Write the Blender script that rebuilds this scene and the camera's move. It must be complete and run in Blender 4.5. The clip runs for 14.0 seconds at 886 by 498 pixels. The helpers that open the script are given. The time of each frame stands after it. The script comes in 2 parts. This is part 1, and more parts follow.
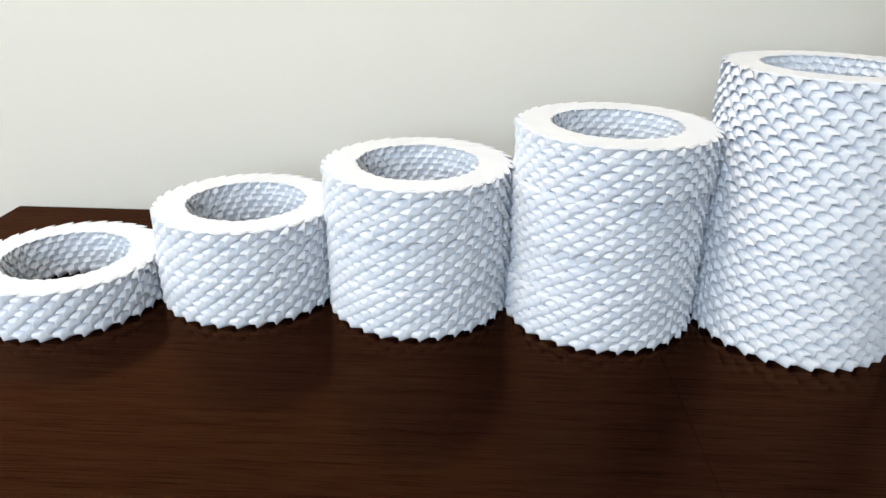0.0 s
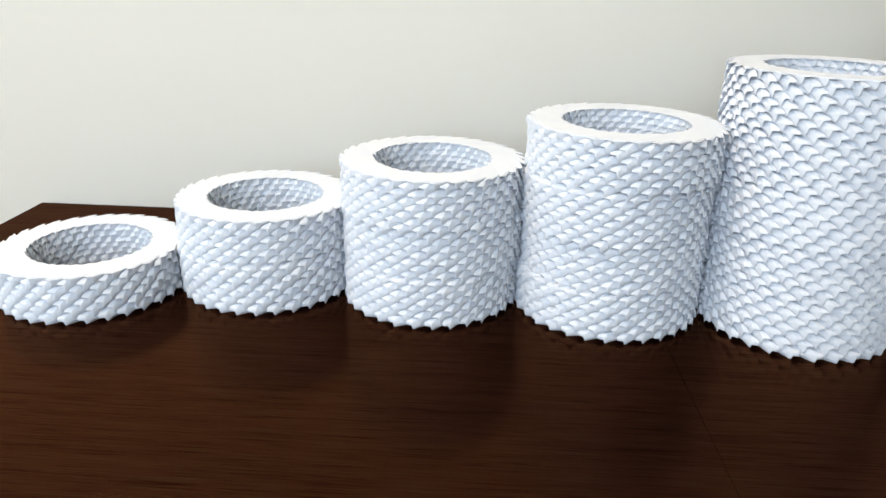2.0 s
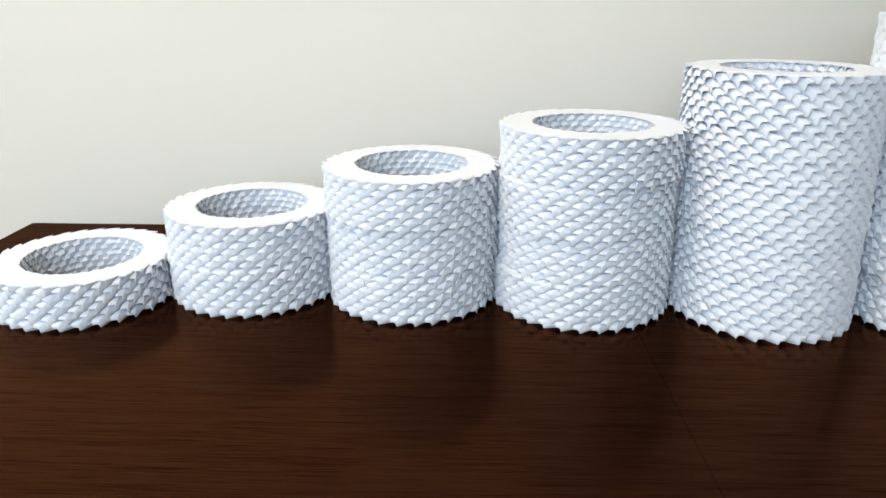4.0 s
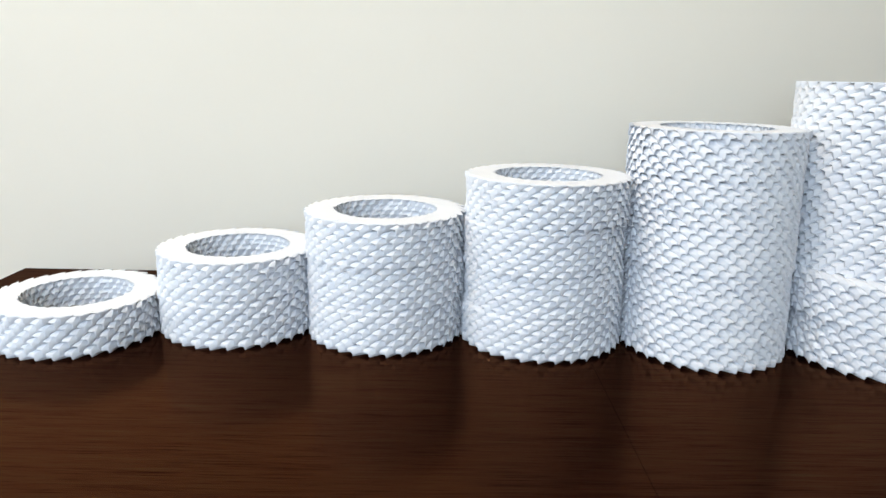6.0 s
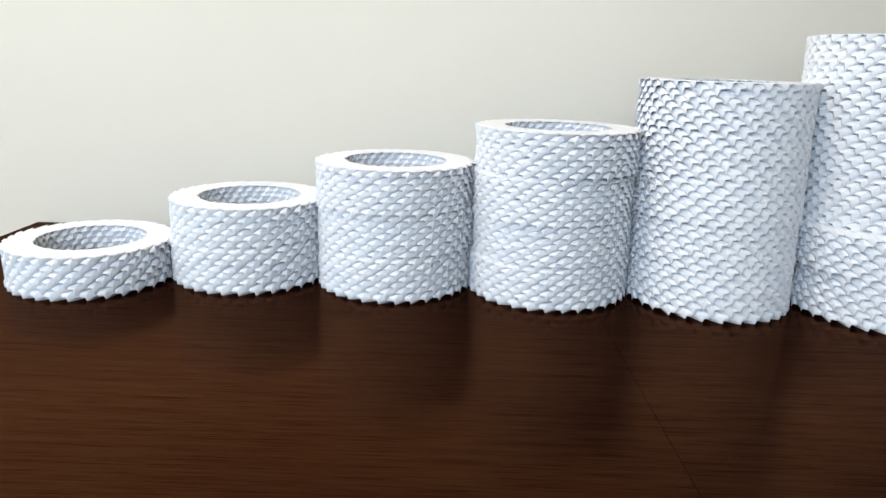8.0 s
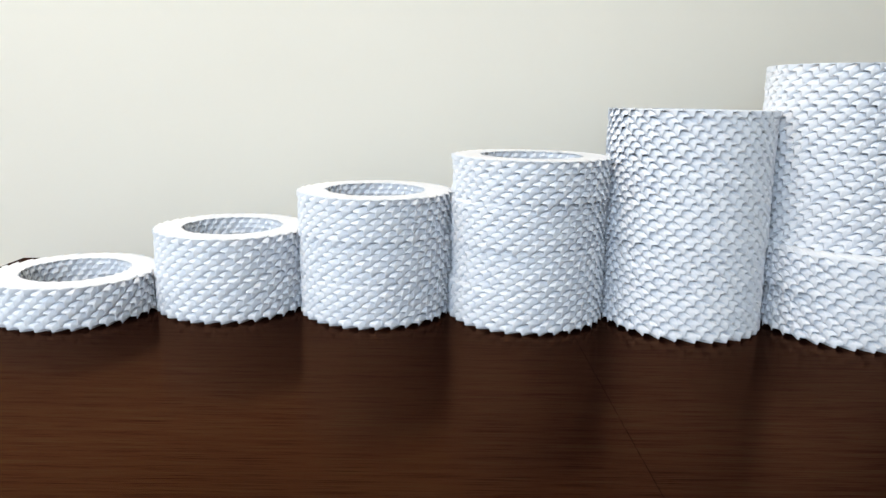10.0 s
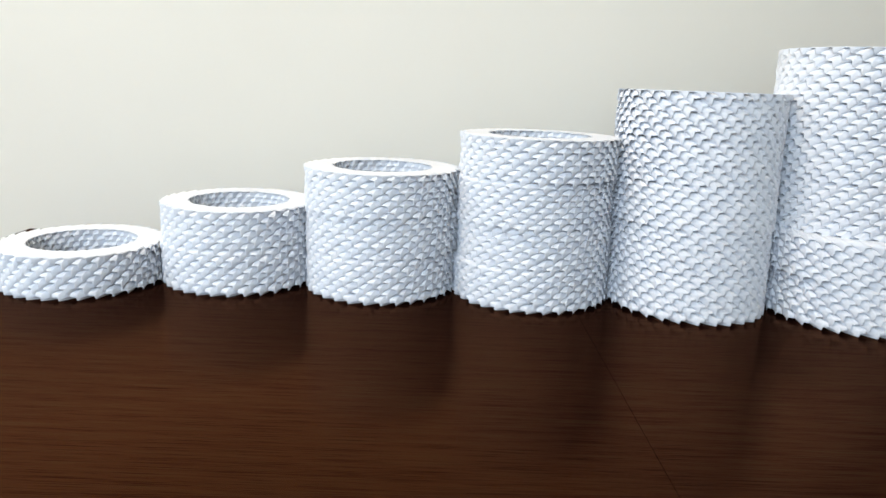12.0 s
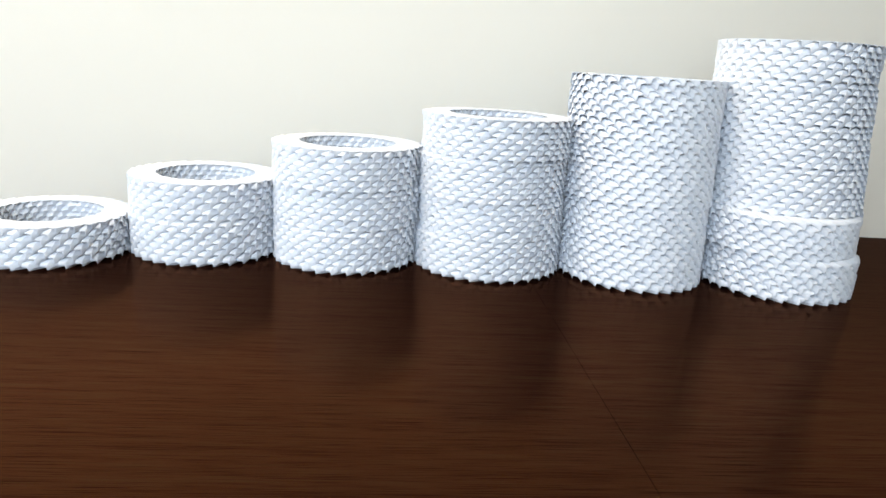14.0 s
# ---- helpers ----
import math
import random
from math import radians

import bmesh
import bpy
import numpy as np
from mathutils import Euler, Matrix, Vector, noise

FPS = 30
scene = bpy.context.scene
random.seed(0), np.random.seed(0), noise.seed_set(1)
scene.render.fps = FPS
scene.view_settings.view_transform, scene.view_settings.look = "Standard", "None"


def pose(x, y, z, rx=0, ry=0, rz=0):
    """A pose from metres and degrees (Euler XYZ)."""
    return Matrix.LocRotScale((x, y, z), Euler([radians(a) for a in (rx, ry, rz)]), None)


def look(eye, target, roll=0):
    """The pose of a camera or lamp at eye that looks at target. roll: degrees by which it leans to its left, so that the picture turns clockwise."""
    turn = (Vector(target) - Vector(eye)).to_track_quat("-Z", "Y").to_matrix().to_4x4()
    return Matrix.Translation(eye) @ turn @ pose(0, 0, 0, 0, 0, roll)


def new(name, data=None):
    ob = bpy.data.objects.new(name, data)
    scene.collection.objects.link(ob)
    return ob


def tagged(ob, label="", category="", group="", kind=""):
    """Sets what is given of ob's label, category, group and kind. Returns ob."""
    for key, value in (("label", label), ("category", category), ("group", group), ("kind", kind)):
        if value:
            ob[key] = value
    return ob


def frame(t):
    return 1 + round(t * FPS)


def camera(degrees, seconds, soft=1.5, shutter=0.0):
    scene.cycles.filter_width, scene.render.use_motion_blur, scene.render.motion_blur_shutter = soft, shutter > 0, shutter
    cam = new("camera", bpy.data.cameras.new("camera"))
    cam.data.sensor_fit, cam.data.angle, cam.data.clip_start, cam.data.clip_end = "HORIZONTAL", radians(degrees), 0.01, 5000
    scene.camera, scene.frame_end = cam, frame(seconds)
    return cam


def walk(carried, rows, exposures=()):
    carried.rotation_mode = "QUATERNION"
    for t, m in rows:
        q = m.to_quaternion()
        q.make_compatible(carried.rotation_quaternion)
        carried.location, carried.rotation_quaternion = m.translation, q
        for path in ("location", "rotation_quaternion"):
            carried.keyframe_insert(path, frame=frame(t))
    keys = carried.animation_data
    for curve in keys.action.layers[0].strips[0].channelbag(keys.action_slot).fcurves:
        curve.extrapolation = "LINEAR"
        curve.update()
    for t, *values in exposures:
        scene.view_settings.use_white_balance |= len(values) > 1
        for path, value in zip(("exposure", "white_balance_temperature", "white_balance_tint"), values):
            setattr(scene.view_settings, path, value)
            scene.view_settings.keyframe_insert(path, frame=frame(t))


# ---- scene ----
LENS = 65.27
cam = camera(LENS, 14.0)
# seconds, eye, pitch, lean, yaw; the tabletop is z = 0
PATH = [
    (0.0, -0.0365, -0.5210, 0.2794, -23.762, -0.728, 2.400),
    (0.5, -0.0419, -0.5185, 0.2799, -24.101, -1.372, 2.621),
    (1.0, -0.0452, -0.5277, 0.2772, -23.214, -2.117, 2.427),
    (1.5, -0.0433, -0.5373, 0.2707, -22.372, -1.784, 2.216),
    (2.0, -0.0420, -0.5464, 0.2649, -22.065, -1.313, 2.826),
    (2.2, -0.0402, -0.5495, 0.2620, -22.156, -1.121, 2.777),
    (4.3, -0.0332, -0.5842, 0.2526, -19.101, -0.067, 1.686),
    (4.5, -0.0317, -0.5889, 0.2516, -18.617, -0.490, 1.501),
    (5.0, -0.0265, -0.6053, 0.2487, -17.458, -1.862, -0.481),
    (5.5, -0.0238, -0.6260, 0.2504, -14.979, -1.120, 0.053),
    (6.0, -0.0228, -0.6379, 0.2450, -14.138, -0.928, 0.143),
    (6.5, -0.0198, -0.6393, 0.2340, -14.190, -0.342, 0.251),
    (7.0, -0.0203, -0.6495, 0.2256, -14.471, -0.408, 0.683),
    (7.5, -0.0225, -0.6519, 0.2180, -14.915, -0.943, 0.298),
    (8.0, -0.0262, -0.6530, 0.2147, -15.325, -1.680, 0.506),
    (8.2, -0.0234, -0.6575, 0.2179, -14.392, -1.121, -0.382),
    (10.3, -0.0151, -0.6712, 0.2061, -12.256, -0.967, -0.260),
    (10.5, -0.0158, -0.6688, 0.2037, -12.574, -1.653, -0.495),
    (11.0, -0.0176, -0.6721, 0.2013, -13.768, -2.106, -0.014),
    (11.5, -0.0180, -0.6724, 0.2022, -13.991, -2.106, -0.203),
    (12.0, -0.0184, -0.6732, 0.2025, -13.493, -2.153, -0.105),
    (12.5, -0.0183, -0.6726, 0.2013, -12.858, -3.241, -1.878),
    (13.0, -0.0212, -0.6741, 0.2011, -16.707, -2.979, -1.792),
    (13.5, -0.0311, -0.6907, 0.2073, -16.792, -2.952, -2.845),
    (14.0, -0.0367, -0.7089, 0.2091, -15.408, -3.606, -4.904),
]
walk(cam, [(t, pose(x, y, z, 90 + pitch, 0, yaw) @ pose(0, 0, 0, 0, 0, -lean)) for t, x, y, z, pitch, lean, yaw in PATH],
     exposures=[(0.0, 0.02), (8.0, 0.05), (12.6, 0.08), (13.3, 0.27), (14.0, 0.28)])

# ---- sizes ----
WALL_Y = 0.205
FLOOR_Z, CEIL_Z = -0.75, 1.7
ROOM_L, ROOM_R, ROOM_F = -1.9, 4.4, -1.75
TABLE_L, TABLE_R, TABLE_B, TABLE_F, SEAM_X = -0.552, 0.77, 0.2, -0.62, 0.1085
R_TIP, R_HOLE, PER_ROW = 0.0752, 0.0490, 32

# ---- light ----
world = bpy.data.worlds.new("world")
scene.world = world
world.use_nodes = True
wn = world.node_tree.nodes
sky = wn.new("ShaderNodeTexSky")
sky.sky_type, sky.sun_disc = "NISHITA", False
sky.sun_elevation, sky.sun_rotation = radians(40), radians(120)
world.node_tree.links.new(sky.outputs[0], wn["Background"].inputs[0])
wn["Background"].inputs[1].default_value = 0.1


def area_lamp(name, place, target, wide, high, watts, colour):
    data = bpy.data.lights.new(name, "AREA")
    data.shape, data.size, data.size_y, data.energy, data.color = "RECTANGLE", wide, high, watts, colour
    ob = new(name, data)
    ob.matrix_world = look(place, target)
    return ob


WINDOWS = ((-1.05, 0.05, 25),)  # x from, x to, watts: in the wall behind the camera
WIN_Z = (0.3, 1.62)
SIDE = (-1.5, -0.4)  # y from, y to: an unseen window added in the west wall
mid_z = (WIN_Z[0] + WIN_Z[1]) / 2
for x0, x1, watts in WINDOWS:
    area_lamp("window_light", ((x0 + x1) / 2, ROOM_F + 0.02, mid_z), ((x0 + x1) / 2, 0, mid_z), x1 - x0, WIN_Z[1] - WIN_Z[0], watts, (0.70, 0.85, 1.0))
# light of the added west window, to brighten the left-hand stacks and wall
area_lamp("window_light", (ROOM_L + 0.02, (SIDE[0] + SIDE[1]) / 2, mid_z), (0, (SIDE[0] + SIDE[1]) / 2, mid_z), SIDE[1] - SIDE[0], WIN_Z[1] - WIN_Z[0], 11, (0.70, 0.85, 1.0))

# an unseen warm lamp, added under the ceiling to brighten the paper's tops
FILL_LAMP = (-0.5, -0.35, CEIL_Z - 0.09)
area_lamp("lamp_light", FILL_LAMP, (FILL_LAMP[0], FILL_LAMP[1], 0), 0.4, 0.4, 11, (1.0, 0.80, 0.58))


# ---- materials ----
def material(name, colour, rough=0.5, spec=0.5):
    m = bpy.data.materials.new(name)
    m.use_nodes = True
    b = m.node_tree.nodes["Principled BSDF"]
    b.inputs["Base Color"].default_value = (*colour, 1)
    b.inputs["Roughness"].default_value = rough
    b.inputs["Specular IOR Level"].default_value = spec
    return m, m.node_tree, b


def add(tree, kind, **inputs):
    n = tree.nodes.new(kind)
    for k, v in inputs.items():
        n.inputs[k.replace("_", " ")].default_value = v
    return n


def ramp(tree, factor, *stops):
    n = tree.nodes.new("ShaderNodeValToRGB")
    while len(n.color_ramp.elements) < len(stops):
        n.color_ramp.elements.new(0.5)
    for e, (at, c) in zip(n.color_ramp.elements, stops):
        e.position, e.color = at, (*c, 1)
    tree.links.new(factor, n.inputs[0])
    return n.outputs[0]


def bump(tree, bsdf, height, strength, distance):
    n = add(tree, "ShaderNodeBump", Strength=strength, Distance=distance)
    tree.links.new(height, n.inputs["Height"])
    tree.links.new(n.outputs[0], bsdf.inputs["Normal"])


def object_coords(tree, scale=(1, 1, 1)):
    tc = tree.nodes.new("ShaderNodeTexCoord")
    mp = add(tree, "ShaderNodeMapping", Scale=scale)
    tree.links.new(tc.outputs["Object"], mp.inputs[0])
    return mp.outputs[0]


def noise_of(tree, coords, scale, detail=4.0, rough=0.55):
    n = add(tree, "ShaderNodeTexNoise", Scale=scale, Detail=detail, Roughness=rough)
    tree.links.new(coords, n.inputs["Vector"])
    return n.outputs[0]


# white copy paper, a little different from piece to piece
PAPER, t, b = material("white_paper", (0.82, 0.83, 0.84), 0.85, 0.12)
info = t.nodes.new("ShaderNodeObjectInfo")
t.links.new(ramp(t, info.outputs["Random"], (0.0, (0.795, 0.815, 0.865)), (1.0, (0.835, 0.85, 0.885))), b.inputs["Base Color"])
bump(t, b, noise_of(t, object_coords(t), 900, 3), 0.12, 0.0004)

# dark stained wood with fine grain along the table
WOOD, t, b = material("dark_stained_wood", (0.03, 0.015, 0.01), 0.3, 0.5)
c1 = object_coords(t, (1.6, 55, 55))
broad = noise_of(t, c1, 3.2, 6, 0.62)
c2 = object_coords(t, (9, 620, 620))
fine = noise_of(t, c2, 2.4, 5, 0.6)
mix = add(t, "ShaderNodeMix", Factor=0.72)
mix.data_type = "FLOAT"
t.links.new(broad, mix.inputs[2])
t.links.new(fine, mix.inputs[3])
t.links.new(ramp(t, mix.outputs[0], (0.34, (0.0025, 0.0009, 0.0007)), (0.5, (0.0060, 0.0020, 0.0015)), (0.68, (0.014, 0.0046, 0.0032))), b.inputs["Base Color"])
t.links.new(ramp(t, fine, (0.3, (0.30, 0.30, 0.30)), (0.7, (0.22, 0.22, 0.22))), b.inputs["Roughness"])
bump(t, b, fine, 0.12, 0.0003)
b.inputs["Specular IOR Level"].default_value = 0.0
varnish = add(t, "ShaderNodeBsdfGlossy", Color=(0.95, 0.52, 0.26, 1), Roughness=0.17)
t.links.new(b.inputs["Normal"].links[0].from_socket, varnish.inputs["Normal"])
gloss = add(t, "ShaderNodeFresnel", IOR=1.34)
graze = t.nodes.new("ShaderNodeMapRange")
for k, v in enumerate((0.05, 0.6, 0.0, 1.0), 1):
    graze.inputs[k].default_value = v
t.links.new(gloss.outputs[0], graze.inputs[0])
tint = add(t, "ShaderNodeMix")
tint.data_type = "RGBA"
t.links.new(graze.outputs[0], tint.inputs[0])
t.links.new(ramp(t, mix.outputs[0], (0.38, (0.42, 0.10, 0.04)), (0.5, (1.0, 0.34, 0.13)), (0.62, (1.0, 0.50, 0.20))), tint.inputs[6])
tint.inputs[7].default_value = (0.60, 0.50, 0.46, 1)
t.links.new(tint.outputs[2], varnish.inputs["Color"])
share = t.nodes.new("ShaderNodeMapRange")
for k, v in enumerate((0.03, 0.09, 0.030, 0.076), 1):
    share.inputs[k].default_value = v
t.links.new(gloss.outputs[0], share.inputs[0])
coat = t.nodes.new("ShaderNodeMixShader")
t.links.new(share.outputs[0], coat.inputs[0])
t.links.new(b.outputs[0], coat.inputs[1])
t.links.new(varnish.outputs[0], coat.inputs[2])
t.links.new(coat.outputs[0], t.nodes["Material Output"].inputs[0])

# cream wall paint with a roller's stipple
WALL, t, b = material("cream_wall_paint", (0.72, 0.71, 0.65), 0.75, 0.25)
c = object_coords(t)
t.links.new(ramp(t, noise_of(t, c, 1.6, 4), (0.3, (0.82, 0.778, 0.69)), (0.7, (0.85, 0.81, 0.725))), b.inputs["Base Color"])
bump(t, b, noise_of(t, c, 260, 3), 0.08, 0.0006)

CEILING, t, b = material("white_ceiling_paint", (0.88, 0.84, 0.76), 0.8, 0.2)
bump(t, b, noise_of(t, object_coords(t), 200, 3), 0.1, 0.0006)

FLOOR, t, b = material("brown_laminate", (0.2, 0.11, 0.06), 0.4, 0.4)
t.links.new(ramp(t, noise_of(t, object_coords(t, (1.5, 18, 1)), 3, 6), (0.3, (0.13, 0.07, 0.035)), (0.7, (0.27, 0.16, 0.085))), b.inputs["Base Color"])

PVC, t, b = material("white_window_plastic", (0.8, 0.8, 0.8), 0.35, 0.5)
bump(t, b, noise_of(t, object_coords(t), 60, 2), 0.03, 0.0005)


# ---- building ----
def mesh_object(name, bm, mat, parent=None, label=""):
    bmesh.ops.recalc_face_normals(bm, faces=bm.faces)
    me = bpy.data.meshes.new(name)
    bm.to_mesh(me)
    bm.free()
    me.materials.append(mat)
    ob = new(name, me)
    if parent:
        ob.parent = parent
    if label:
        ob["label"] = label
    return ob


def box_into(bm, x0, x1, y0, y1, z0, z1, bevel=0.0):
    made = bmesh.ops.create_cube(bm, size=1)
    bmesh.ops.transform(bm, verts=made["verts"], matrix=Matrix.Translation(((x0 + x1) / 2, (y0 + y1) / 2, (z0 + z1) / 2)) @ Matrix.Diagonal((x1 - x0, y1 - y0, z1 - z0, 1)))
    if bevel:
        edges = list({e for v in made["verts"] for e in v.link_edges})
        bmesh.ops.bevel(bm, geom=edges, offset=bevel, segments=2, affect="EDGES")


def box(name, x0, x1, y0, y1, z0, z1, mat, parent=None, label="", bevel=0.0):
    bm = bmesh.new()
    box_into(bm, x0, x1, y0, y1, z0, z1, bevel)
    return mesh_object(name, bm, mat, parent, label)


# ---- the room ----
tagged(box("floor", ROOM_L, ROOM_R, ROOM_F, WALL_Y, FLOOR_Z - 0.1, FLOOR_Z, FLOOR), "brown laminate floor under the table", "floor", kind="structure")
tagged(box("ceiling", ROOM_L, ROOM_R, ROOM_F, WALL_Y, CEIL_Z, CEIL_Z + 0.1, CEILING), "plain white painted ceiling", "ceiling", kind="structure")
tagged(box("wall_north", ROOM_L - 0.12, ROOM_R + 0.12, WALL_Y, WALL_Y + 0.12, FLOOR_Z - 0.1, CEIL_Z + 0.1, WALL), "plain cream painted wall behind the table", "wall", kind="structure")


def wall_with_windows(name, label, spans, across):
    """A wall with an opening for each span, and a window in each; across: a function that lays (along, depth) into x and y."""
    lo, hi = spans[0], spans[-1]
    bm = bmesh.new()
    marks = [lo] + [v for s in spans[1:-1] for v in s] + [hi]
    for a, b in zip(marks[0::2], marks[1::2]):
        box_into(bm, *across(a, b, 0.0, 0.12), FLOOR_Z - 0.1, CEIL_Z + 0.1)
    for a, b in spans[1:-1]:
        box_into(bm, *across(a, b, 0.0, 0.12), FLOOR_Z - 0.1, WIN_Z[0])
        box_into(bm, *across(a, b, 0.0, 0.12), WIN_Z[1], CEIL_Z + 0.1)
    tagged(mesh_object(name, bm, WALL), label, "wall", kind="structure")
    for a, b in spans[1:-1]:
        window = tagged(new("window"), "white plastic window, out of view, that lets in daylight", "window", kind="structure")
        for v in (a, (a + b) / 2 - 0.03, b - 0.06):
            box("window_frame", *across(v, v + 0.06, 0.03, 0.09), *WIN_Z, PVC, window)
        for z in (WIN_Z[0], WIN_Z[1] - 0.06):
            box("window_frame", *across(a + 0.06, b - 0.06, 0.032, 0.088), z, z + 0.06, PVC, window)


wall_with_windows("wall_west", "plain cream painted side wall with an added window, out of view", [ROOM_F, SIDE, WALL_Y], lambda a, b, d0, d1: (ROOM_L - d1, ROOM_L - d0, a, b))
wall_with_windows("wall_south", "plain cream painted wall with a window", [ROOM_L - 0.12, *(w[:2] for w in WINDOWS), ROOM_R + 0.12], lambda a, b, d0, d1: (a, b, ROOM_F - d1, ROOM_F - d0))
tagged(box("wall_east", ROOM_R, ROOM_R + 0.12, ROOM_F, WALL_Y, FLOOR_Z - 0.1, CEIL_Z + 0.1, WALL), "plain cream painted side wall", "wall", kind="structure")

# housing made up for the added warm lamp, out of view like it
lamp = tagged(new("added_ceiling_lamp"), "unseen flat round white lamp, added under the ceiling to brighten the paper tops", "ceiling lamp")
lamp.location = (FILL_LAMP[0], FILL_LAMP[1], CEIL_Z)
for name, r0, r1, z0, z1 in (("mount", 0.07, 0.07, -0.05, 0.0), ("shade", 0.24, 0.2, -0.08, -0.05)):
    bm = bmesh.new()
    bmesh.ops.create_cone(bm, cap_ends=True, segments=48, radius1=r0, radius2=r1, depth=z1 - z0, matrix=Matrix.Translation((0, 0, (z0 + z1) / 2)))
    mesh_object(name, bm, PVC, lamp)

# ---- the table ----
table = tagged(new("table"), "long dark-stained wooden table pushed against the wall", "table")
table.location = (0, 0, FLOOR_Z)
TH = 0.03


def table_part(name, x0, x1, y0, y1, z0, z1, bevel=0.0):
    return box(name, x0, x1, y0, y1, z0 - FLOOR_Z, z1 - FLOOR_Z, WOOD, table, bevel=bevel)


table_part("tabletop_leaf", TABLE_L, SEAM_X - 0.0001, TABLE_F, TABLE_B, -TH, 0, 0.00015)
table_part("tabletop_leaf", SEAM_X + 0.0001, TABLE_R, TABLE_F, TABLE_B, -TH, -0.0001, 0.00015)
table_part("apron", TABLE_L + 0.08, TABLE_R - 0.08, TABLE_F + 0.05, TABLE_F + 0.072, -TH - 0.09, -TH - 0.001)
table_part("apron", TABLE_L + 0.08, TABLE_R - 0.08, TABLE_B - 0.072, TABLE_B - 0.05, -TH - 0.09, -TH - 0.001)
for x in (TABLE_L + 0.02, TABLE_R - 0.08):
    for y in (TABLE_F + 0.03, TABLE_B - 0.09):
        table_part("leg", x, x + 0.06, y, y + 0.06, FLOOR_Z, -TH - 0.001, 0.004)

# ---- folded paper units ----
MM = 0.001
RC = 0.0625  # radius at a unit's middle
SLANT = 54
DEPTH = 4.0  # mm by which a unit is drawn back under the next row


def unit_mesh(name, q, where, side):
    """One folded triangle of paper: two wings that spread from a pointed spine, running slantwise through the ring from
    the hole to the outside. Its ends are shields: proud along the lower rim, drawn back at the top where the next row
    overhangs it. Around the ring in pitches, heights in rows; side: the way in which it slants."""
    pitch = 2 * math.pi / PER_ROW
    #        along, lower rim, wing's upper fold, how far the outer and the inner end stand back in mm
    wings = [(-0.62, 0.42, 0.64, 2.4, 2.2), (-0.48, 0.39, 0.62, 1.7, 1.8), (-0.34, 0.35, 0.60, 1.1, 1.4), (-0.22, 0.28, 0.58, 0.5, 0.9), (-0.13, 0.14, 0.56, 0.1, 0.5),
             (-0.06, -0.12, 0.55, -0.5, 0.1), (-0.01, -0.50, 0.54, -1.0, -0.3), (0.02, -0.54, 0.54, -1.2, -0.4), (0.045, -0.20, 0.54, -1.2, -0.4), (0.075, 0.16, 0.54, -1.1, -0.3),
             (0.13, 0.33, 0.55, -1.0, -0.3), (0.30, 0.39, 0.58, -0.8, -0.2), (0.45, 0.41, 0.61, -0.5, 0.1), (0.53, 0.41, 0.63, 0.3, 0.6), (0.57, 0.42, 0.64, 1.5, 1.1)]
    if where == "top":
        wings = [(x, z, 0.43, 1.7 * o, i) for x, z, f, o, i in wings]
    if where == "bottom":
        wings = [(x, max(-0.5, 0.6 * z - 0.2), f, 1.1 * o, i) for x, z, f, o, i in wings]
    slant = math.tan(radians(SLANT))
    verts, faces, smooth = [], [], []

    def put(x, r, z):
        turn = x * pitch + slant * math.log(r / RC)
        verts.append((side * r * math.sin(turn), r * math.cos(turn) - RC, z * q))
        return len(verts) - 1

    def strip(a, b, soft):
        for j in range(len(a) - 1):
            faces.append((a[j], a[j + 1], b[j + 1], b[j]))
            smooth.append(soft)

    def shield(end, back):
        """Rows of points up one end, from under the lower rim to the top; end: radius of the tip, back: its way inwards."""
        rows = [[] for _ in range(7)]
        for x, z, f, o, i in wings:
            d = o if back < 0 else i
            mid = 0.5 * (z + f)
            if where == "top":
                ups = ((z, 0.55), (z + 0.07, 0.1), (mid, 0.0), (f - 0.12, 0.0), (f - 0.05, 0.0), (f - 0.02, 0.0), (f, 0.05))
            else:
                hood = (1.39 if where == "middle" else 1.22) - 0.35 * min(1.0, abs(x + 0.04) / 0.6) ** 2
                ups = ((z, 0.4), (z + 0.06, 0.1), (mid, 0.0), (f, 0.15), (f + 0.13, 0.6), (f + 0.65 * (hood - f), 0.5 * DEPTH), (hood, DEPTH if back < 0 else 0.8 * DEPTH))
            for row, (zz, dd) in zip(rows, ups):
                row.append(put(x, end + back * (d + dd) * MM, zz))
        for j, (lo, hi) in enumerate(zip(rows, rows[1:])):
            strip(lo, hi, True)
        return rows

    out = shield(R_TIP, -1)
    hole = shield(R_HOLE, 1)

    def ledge(rows, end, back):
        """The underside behind the lower rim, and the edge that it leaves."""
        rim = [put(x, end + back * ((o if back < 0 else i) + 0.4) * MM, z) for x, z, f, o, i in wings]
        deep = [put(x, end + back * ((o if back < 0 else i) + 8.0) * MM, z + 0.03) for x, z, f, o, i in wings]
        strip(rim, deep, False)
        return deep

    strip(ledge(out, R_TIP, -1), ledge(hole, R_HOLE, 1), False)
    strip(out[-1], hole[-1], False)
    for col in (0, -1):  # the long edges of the wings
        strip([r[col] for r in out], [r[col] for r in hole], False)
    if where == "top":
        flat = [(-0.56, 5.2, 2.8), (-0.3, 3.6, 1.8), (0.0, 1.4, 0.9), (0.24, -0.8, 0.1), (0.42, -1.9, -0.3), (0.53, 0.6, 0.4)]
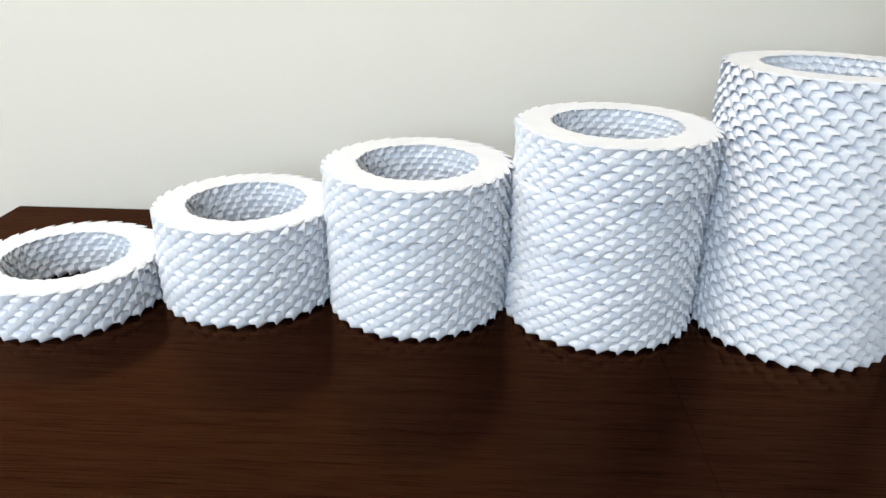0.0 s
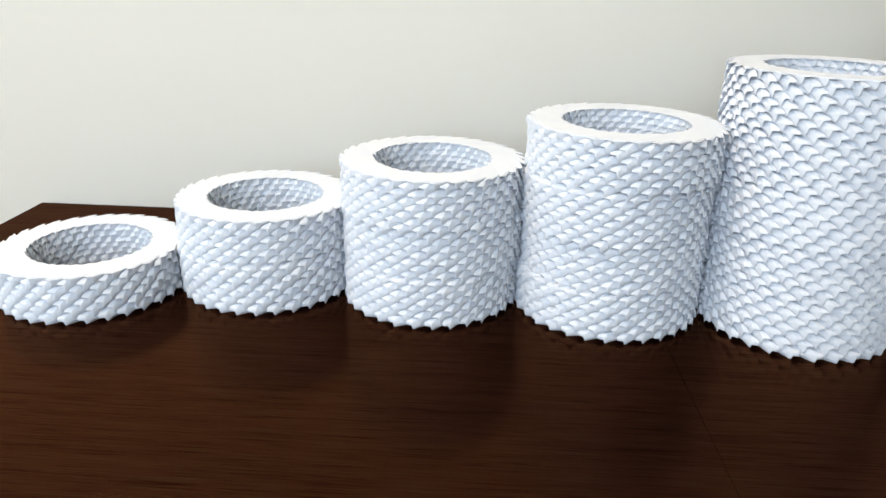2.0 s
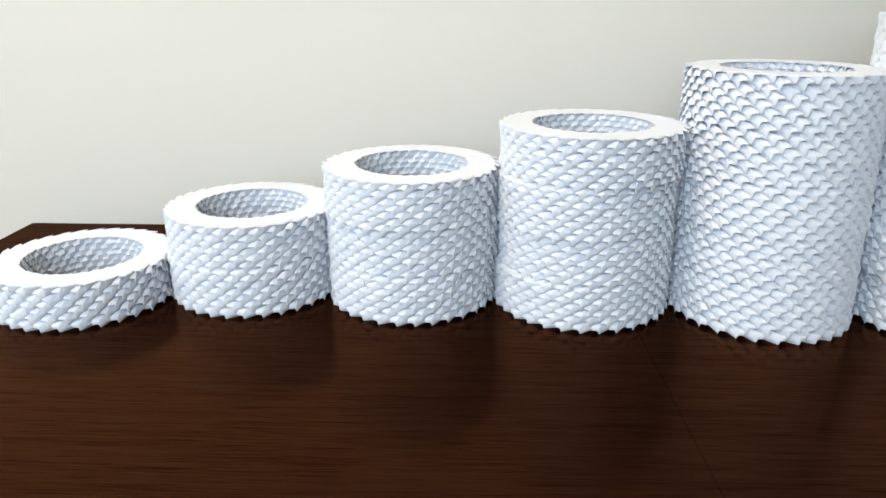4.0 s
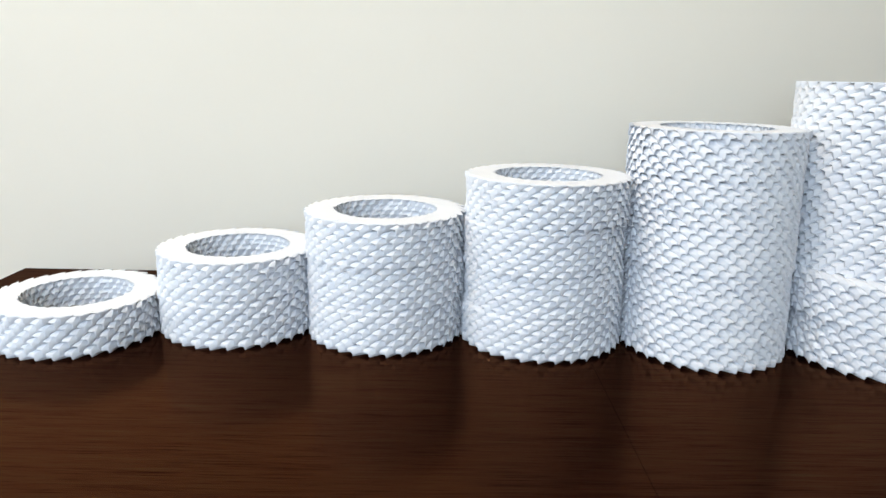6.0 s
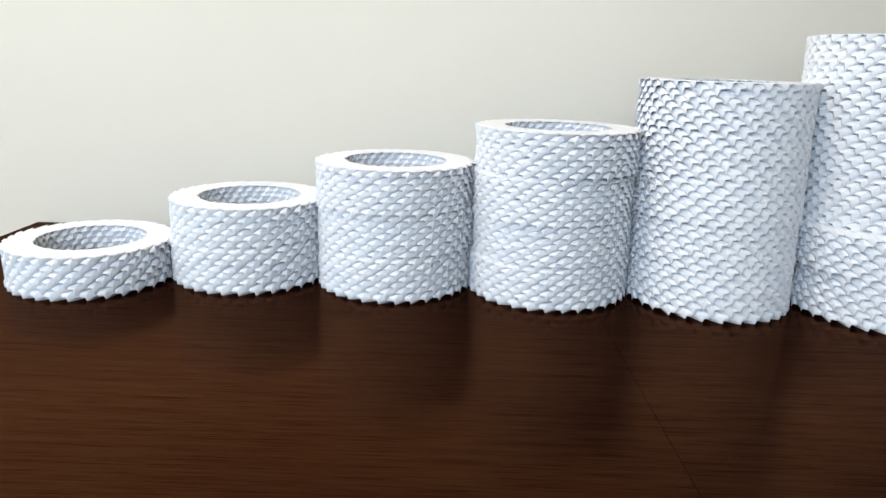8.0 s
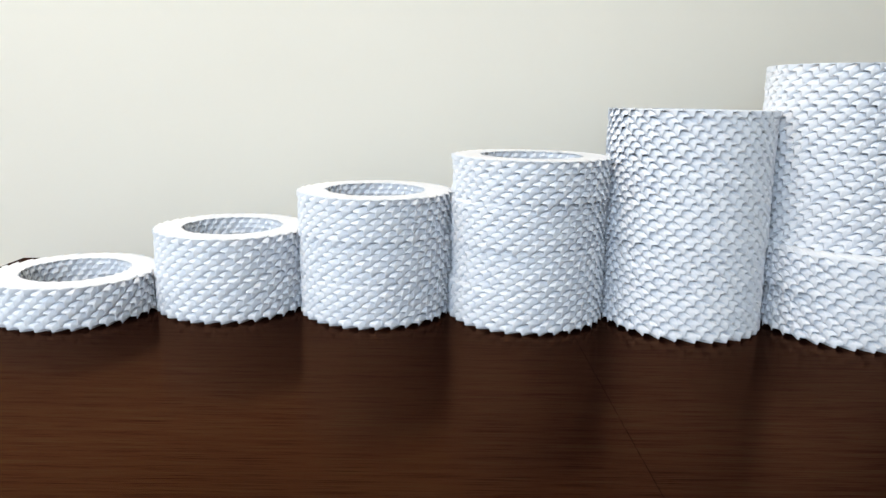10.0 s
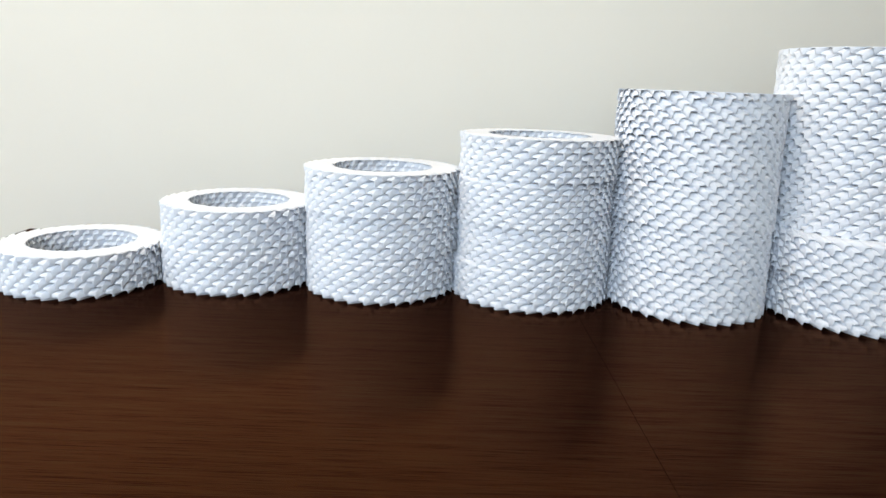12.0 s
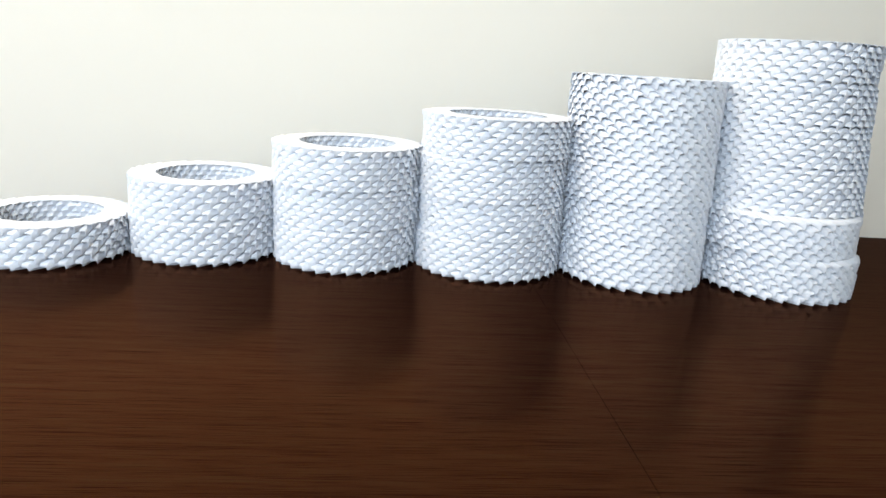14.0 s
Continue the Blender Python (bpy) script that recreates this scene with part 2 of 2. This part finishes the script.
        edges = [[put(x, r, z) for x, r, z in line] for line in (
            [(x, R_HOLE + i * MM, 0.36) for x, o, i in flat], [(x, R_HOLE + i * MM, 0.5) for x, o, i in flat],
            [(x, R_TIP - o * MM, 0.5) for x, o, i in flat], [(x, R_TIP - (o + 0.3) * MM, 0.36) for x, o, i in flat])]
        for lo, hi in zip(edges, edges[1:] + edges[:1]):
            strip(lo, hi, False)
    me = bpy.data.meshes.new(name)
    me.from_pydata(verts, [], faces)
    me.polygons.foreach_set("use_smooth", smooth)
    me.materials.append(PAPER)
    return me


rng = random.Random(7)


def paper_ring(x, y, z, rows, q, side, turn, twist, last, label, group, drift):
    ring = tagged(new("paper_ring"), label, "paper ring", group)
    ring.matrix_basis = pose(x, y, z, 0, 0, turn)
    kinds = {w: unit_mesh("paper_unit", q, w, side) for w in ("bottom", "middle", "seam", "top")}
    step = 2 * math.pi / PER_ROW
    wave = rng.uniform(0, 6.28)
    loose = rng.uniform(-0.6, 0.5)
    back = Matrix.Rotation(radians(-turn), 3, "Z")
    for r in range(rows):
        me = kinds["bottom" if r == 0 and z < 0.001 else last if r == rows - 1 else "middle"]
        slack = (loose + rng.uniform(-0.15, 0.15)) * MM
        for i in range(PER_ROW):
            a = (i + 0.5 * (r % 2) + twist * r) * step + rng.gauss(0, 0.006)
            rad = RC + slack + rng.gauss(0, 0.12) * MM + 0.5 * MM * math.sin(2 * a + wave)
            flat = r in (0, rows - 1)
            lift = (0.02 + 0.015 * (i % 2)) * MM if flat else rng.gauss(0, 0.07) * MM
            ob = new("paper_unit", me)
            ob.parent = ring
            ob.matrix_basis = (Matrix.Translation(back @ Vector((drift[0], drift[1], 0)) * (r / rows)) @ Matrix.Rotation(a, 4, "Z") @ Matrix.Translation((0, rad, (r + 0.5) * q + lift))
                               @ Euler((0 if flat else rng.gauss(0, 0.015), 0 if flat else rng.gauss(0, 0.02), rng.gauss(0, 0.018))).to_matrix().to_4x4())
    return ring


# stack: centre, height, rows of each ring from the table up, side to which the beaks turn
STACKS = [
    ((-0.3718, -0.0109), 0.0400, (7,), 1),
    ((-0.2260, 0.0204), 0.0805, (7, 7), 1),
    ((-0.0793, 0.0108), 0.1210, (7, 7, 8), 1),
    ((0.0705, 0.0021), 0.1580, (7, 7, 8, 8), 1),
    ((0.2223, -0.0111), 0.2035, (7, 7, 7, 7, 8), -1),
    ((0.3745, -0.0300), 0.2445, (7, 7, 8, 7, 7, 7), (-1, -1, 1, 1, 1, 1)),
]
# where the rings of the two tallest stacks sit off their base
LEAN_OF = {4: [(0, 0), (0, 0.003), (0, 0.006), (0, 0.009), (0, 0.0113)],
           5: [(0, 0), (-0.0045, 0.0015), (0.0015, 0.0115), (0, 0.0155), (-0.004, 0.017), (-0.007, 0.018)]}
WORDS = ["one", "two", "three", "four", "five", "six"]
for k, ((cx, cy), high, ring_rows, side) in enumerate(STACKS):
    q = (high - 0.0003 * (len(ring_rows) - 1)) / sum(ring_rows)
    z = 0.0
    turn = rng.uniform(0, 11)
    for level_no, rows in enumerate(ring_rows):
        ox, oy = LEAN_OF[k][level_no] if k in LEAN_OF else (rng.uniform(-1.3, 1.3) * MM, rng.uniform(-1.3, 1.3) * MM)
        if level_no == 0:
            ox, oy = 0, 0
        if len(ring_rows) == 1:
            label = "single low ring of folded white paper triangles, lying on the table"
        elif level_no == 0:
            label = "ring of folded white paper triangles, bottom of a stack of " + WORDS[k]
        elif level_no == len(ring_rows) - 1:
            label = "ring of folded white paper triangles, top of a stack of " + WORDS[k]
        else:
            label = "ring of folded white paper triangles inside a stack of " + WORDS[k]
        drift = (0, 0)
        if k in LEAN_OF and level_no + 1 < len(ring_rows):
            nx, ny = LEAN_OF[k][level_no + 1]
            if math.hypot(nx - ox, ny - oy) < 0.0045:
                drift = (nx - ox, ny - oy)
        twist = rng.choice((-0.04, 0.03, 0.05, -0.02))
        paper_ring(cx + ox, cy + oy, z, rows, q, side[level_no] if isinstance(side, tuple) else side, turn, twist, "top" if level_no == len(ring_rows) - 1 else "seam", label, "stack of %s paper rings" % WORDS[k] if k else "paper rings", drift)
        z += rows * q + 0.0003
        turn += (rows * twist + 0.5 * (rows % 2)) * 360 / PER_ROW + rng.uniform(-1.2, 1.2)
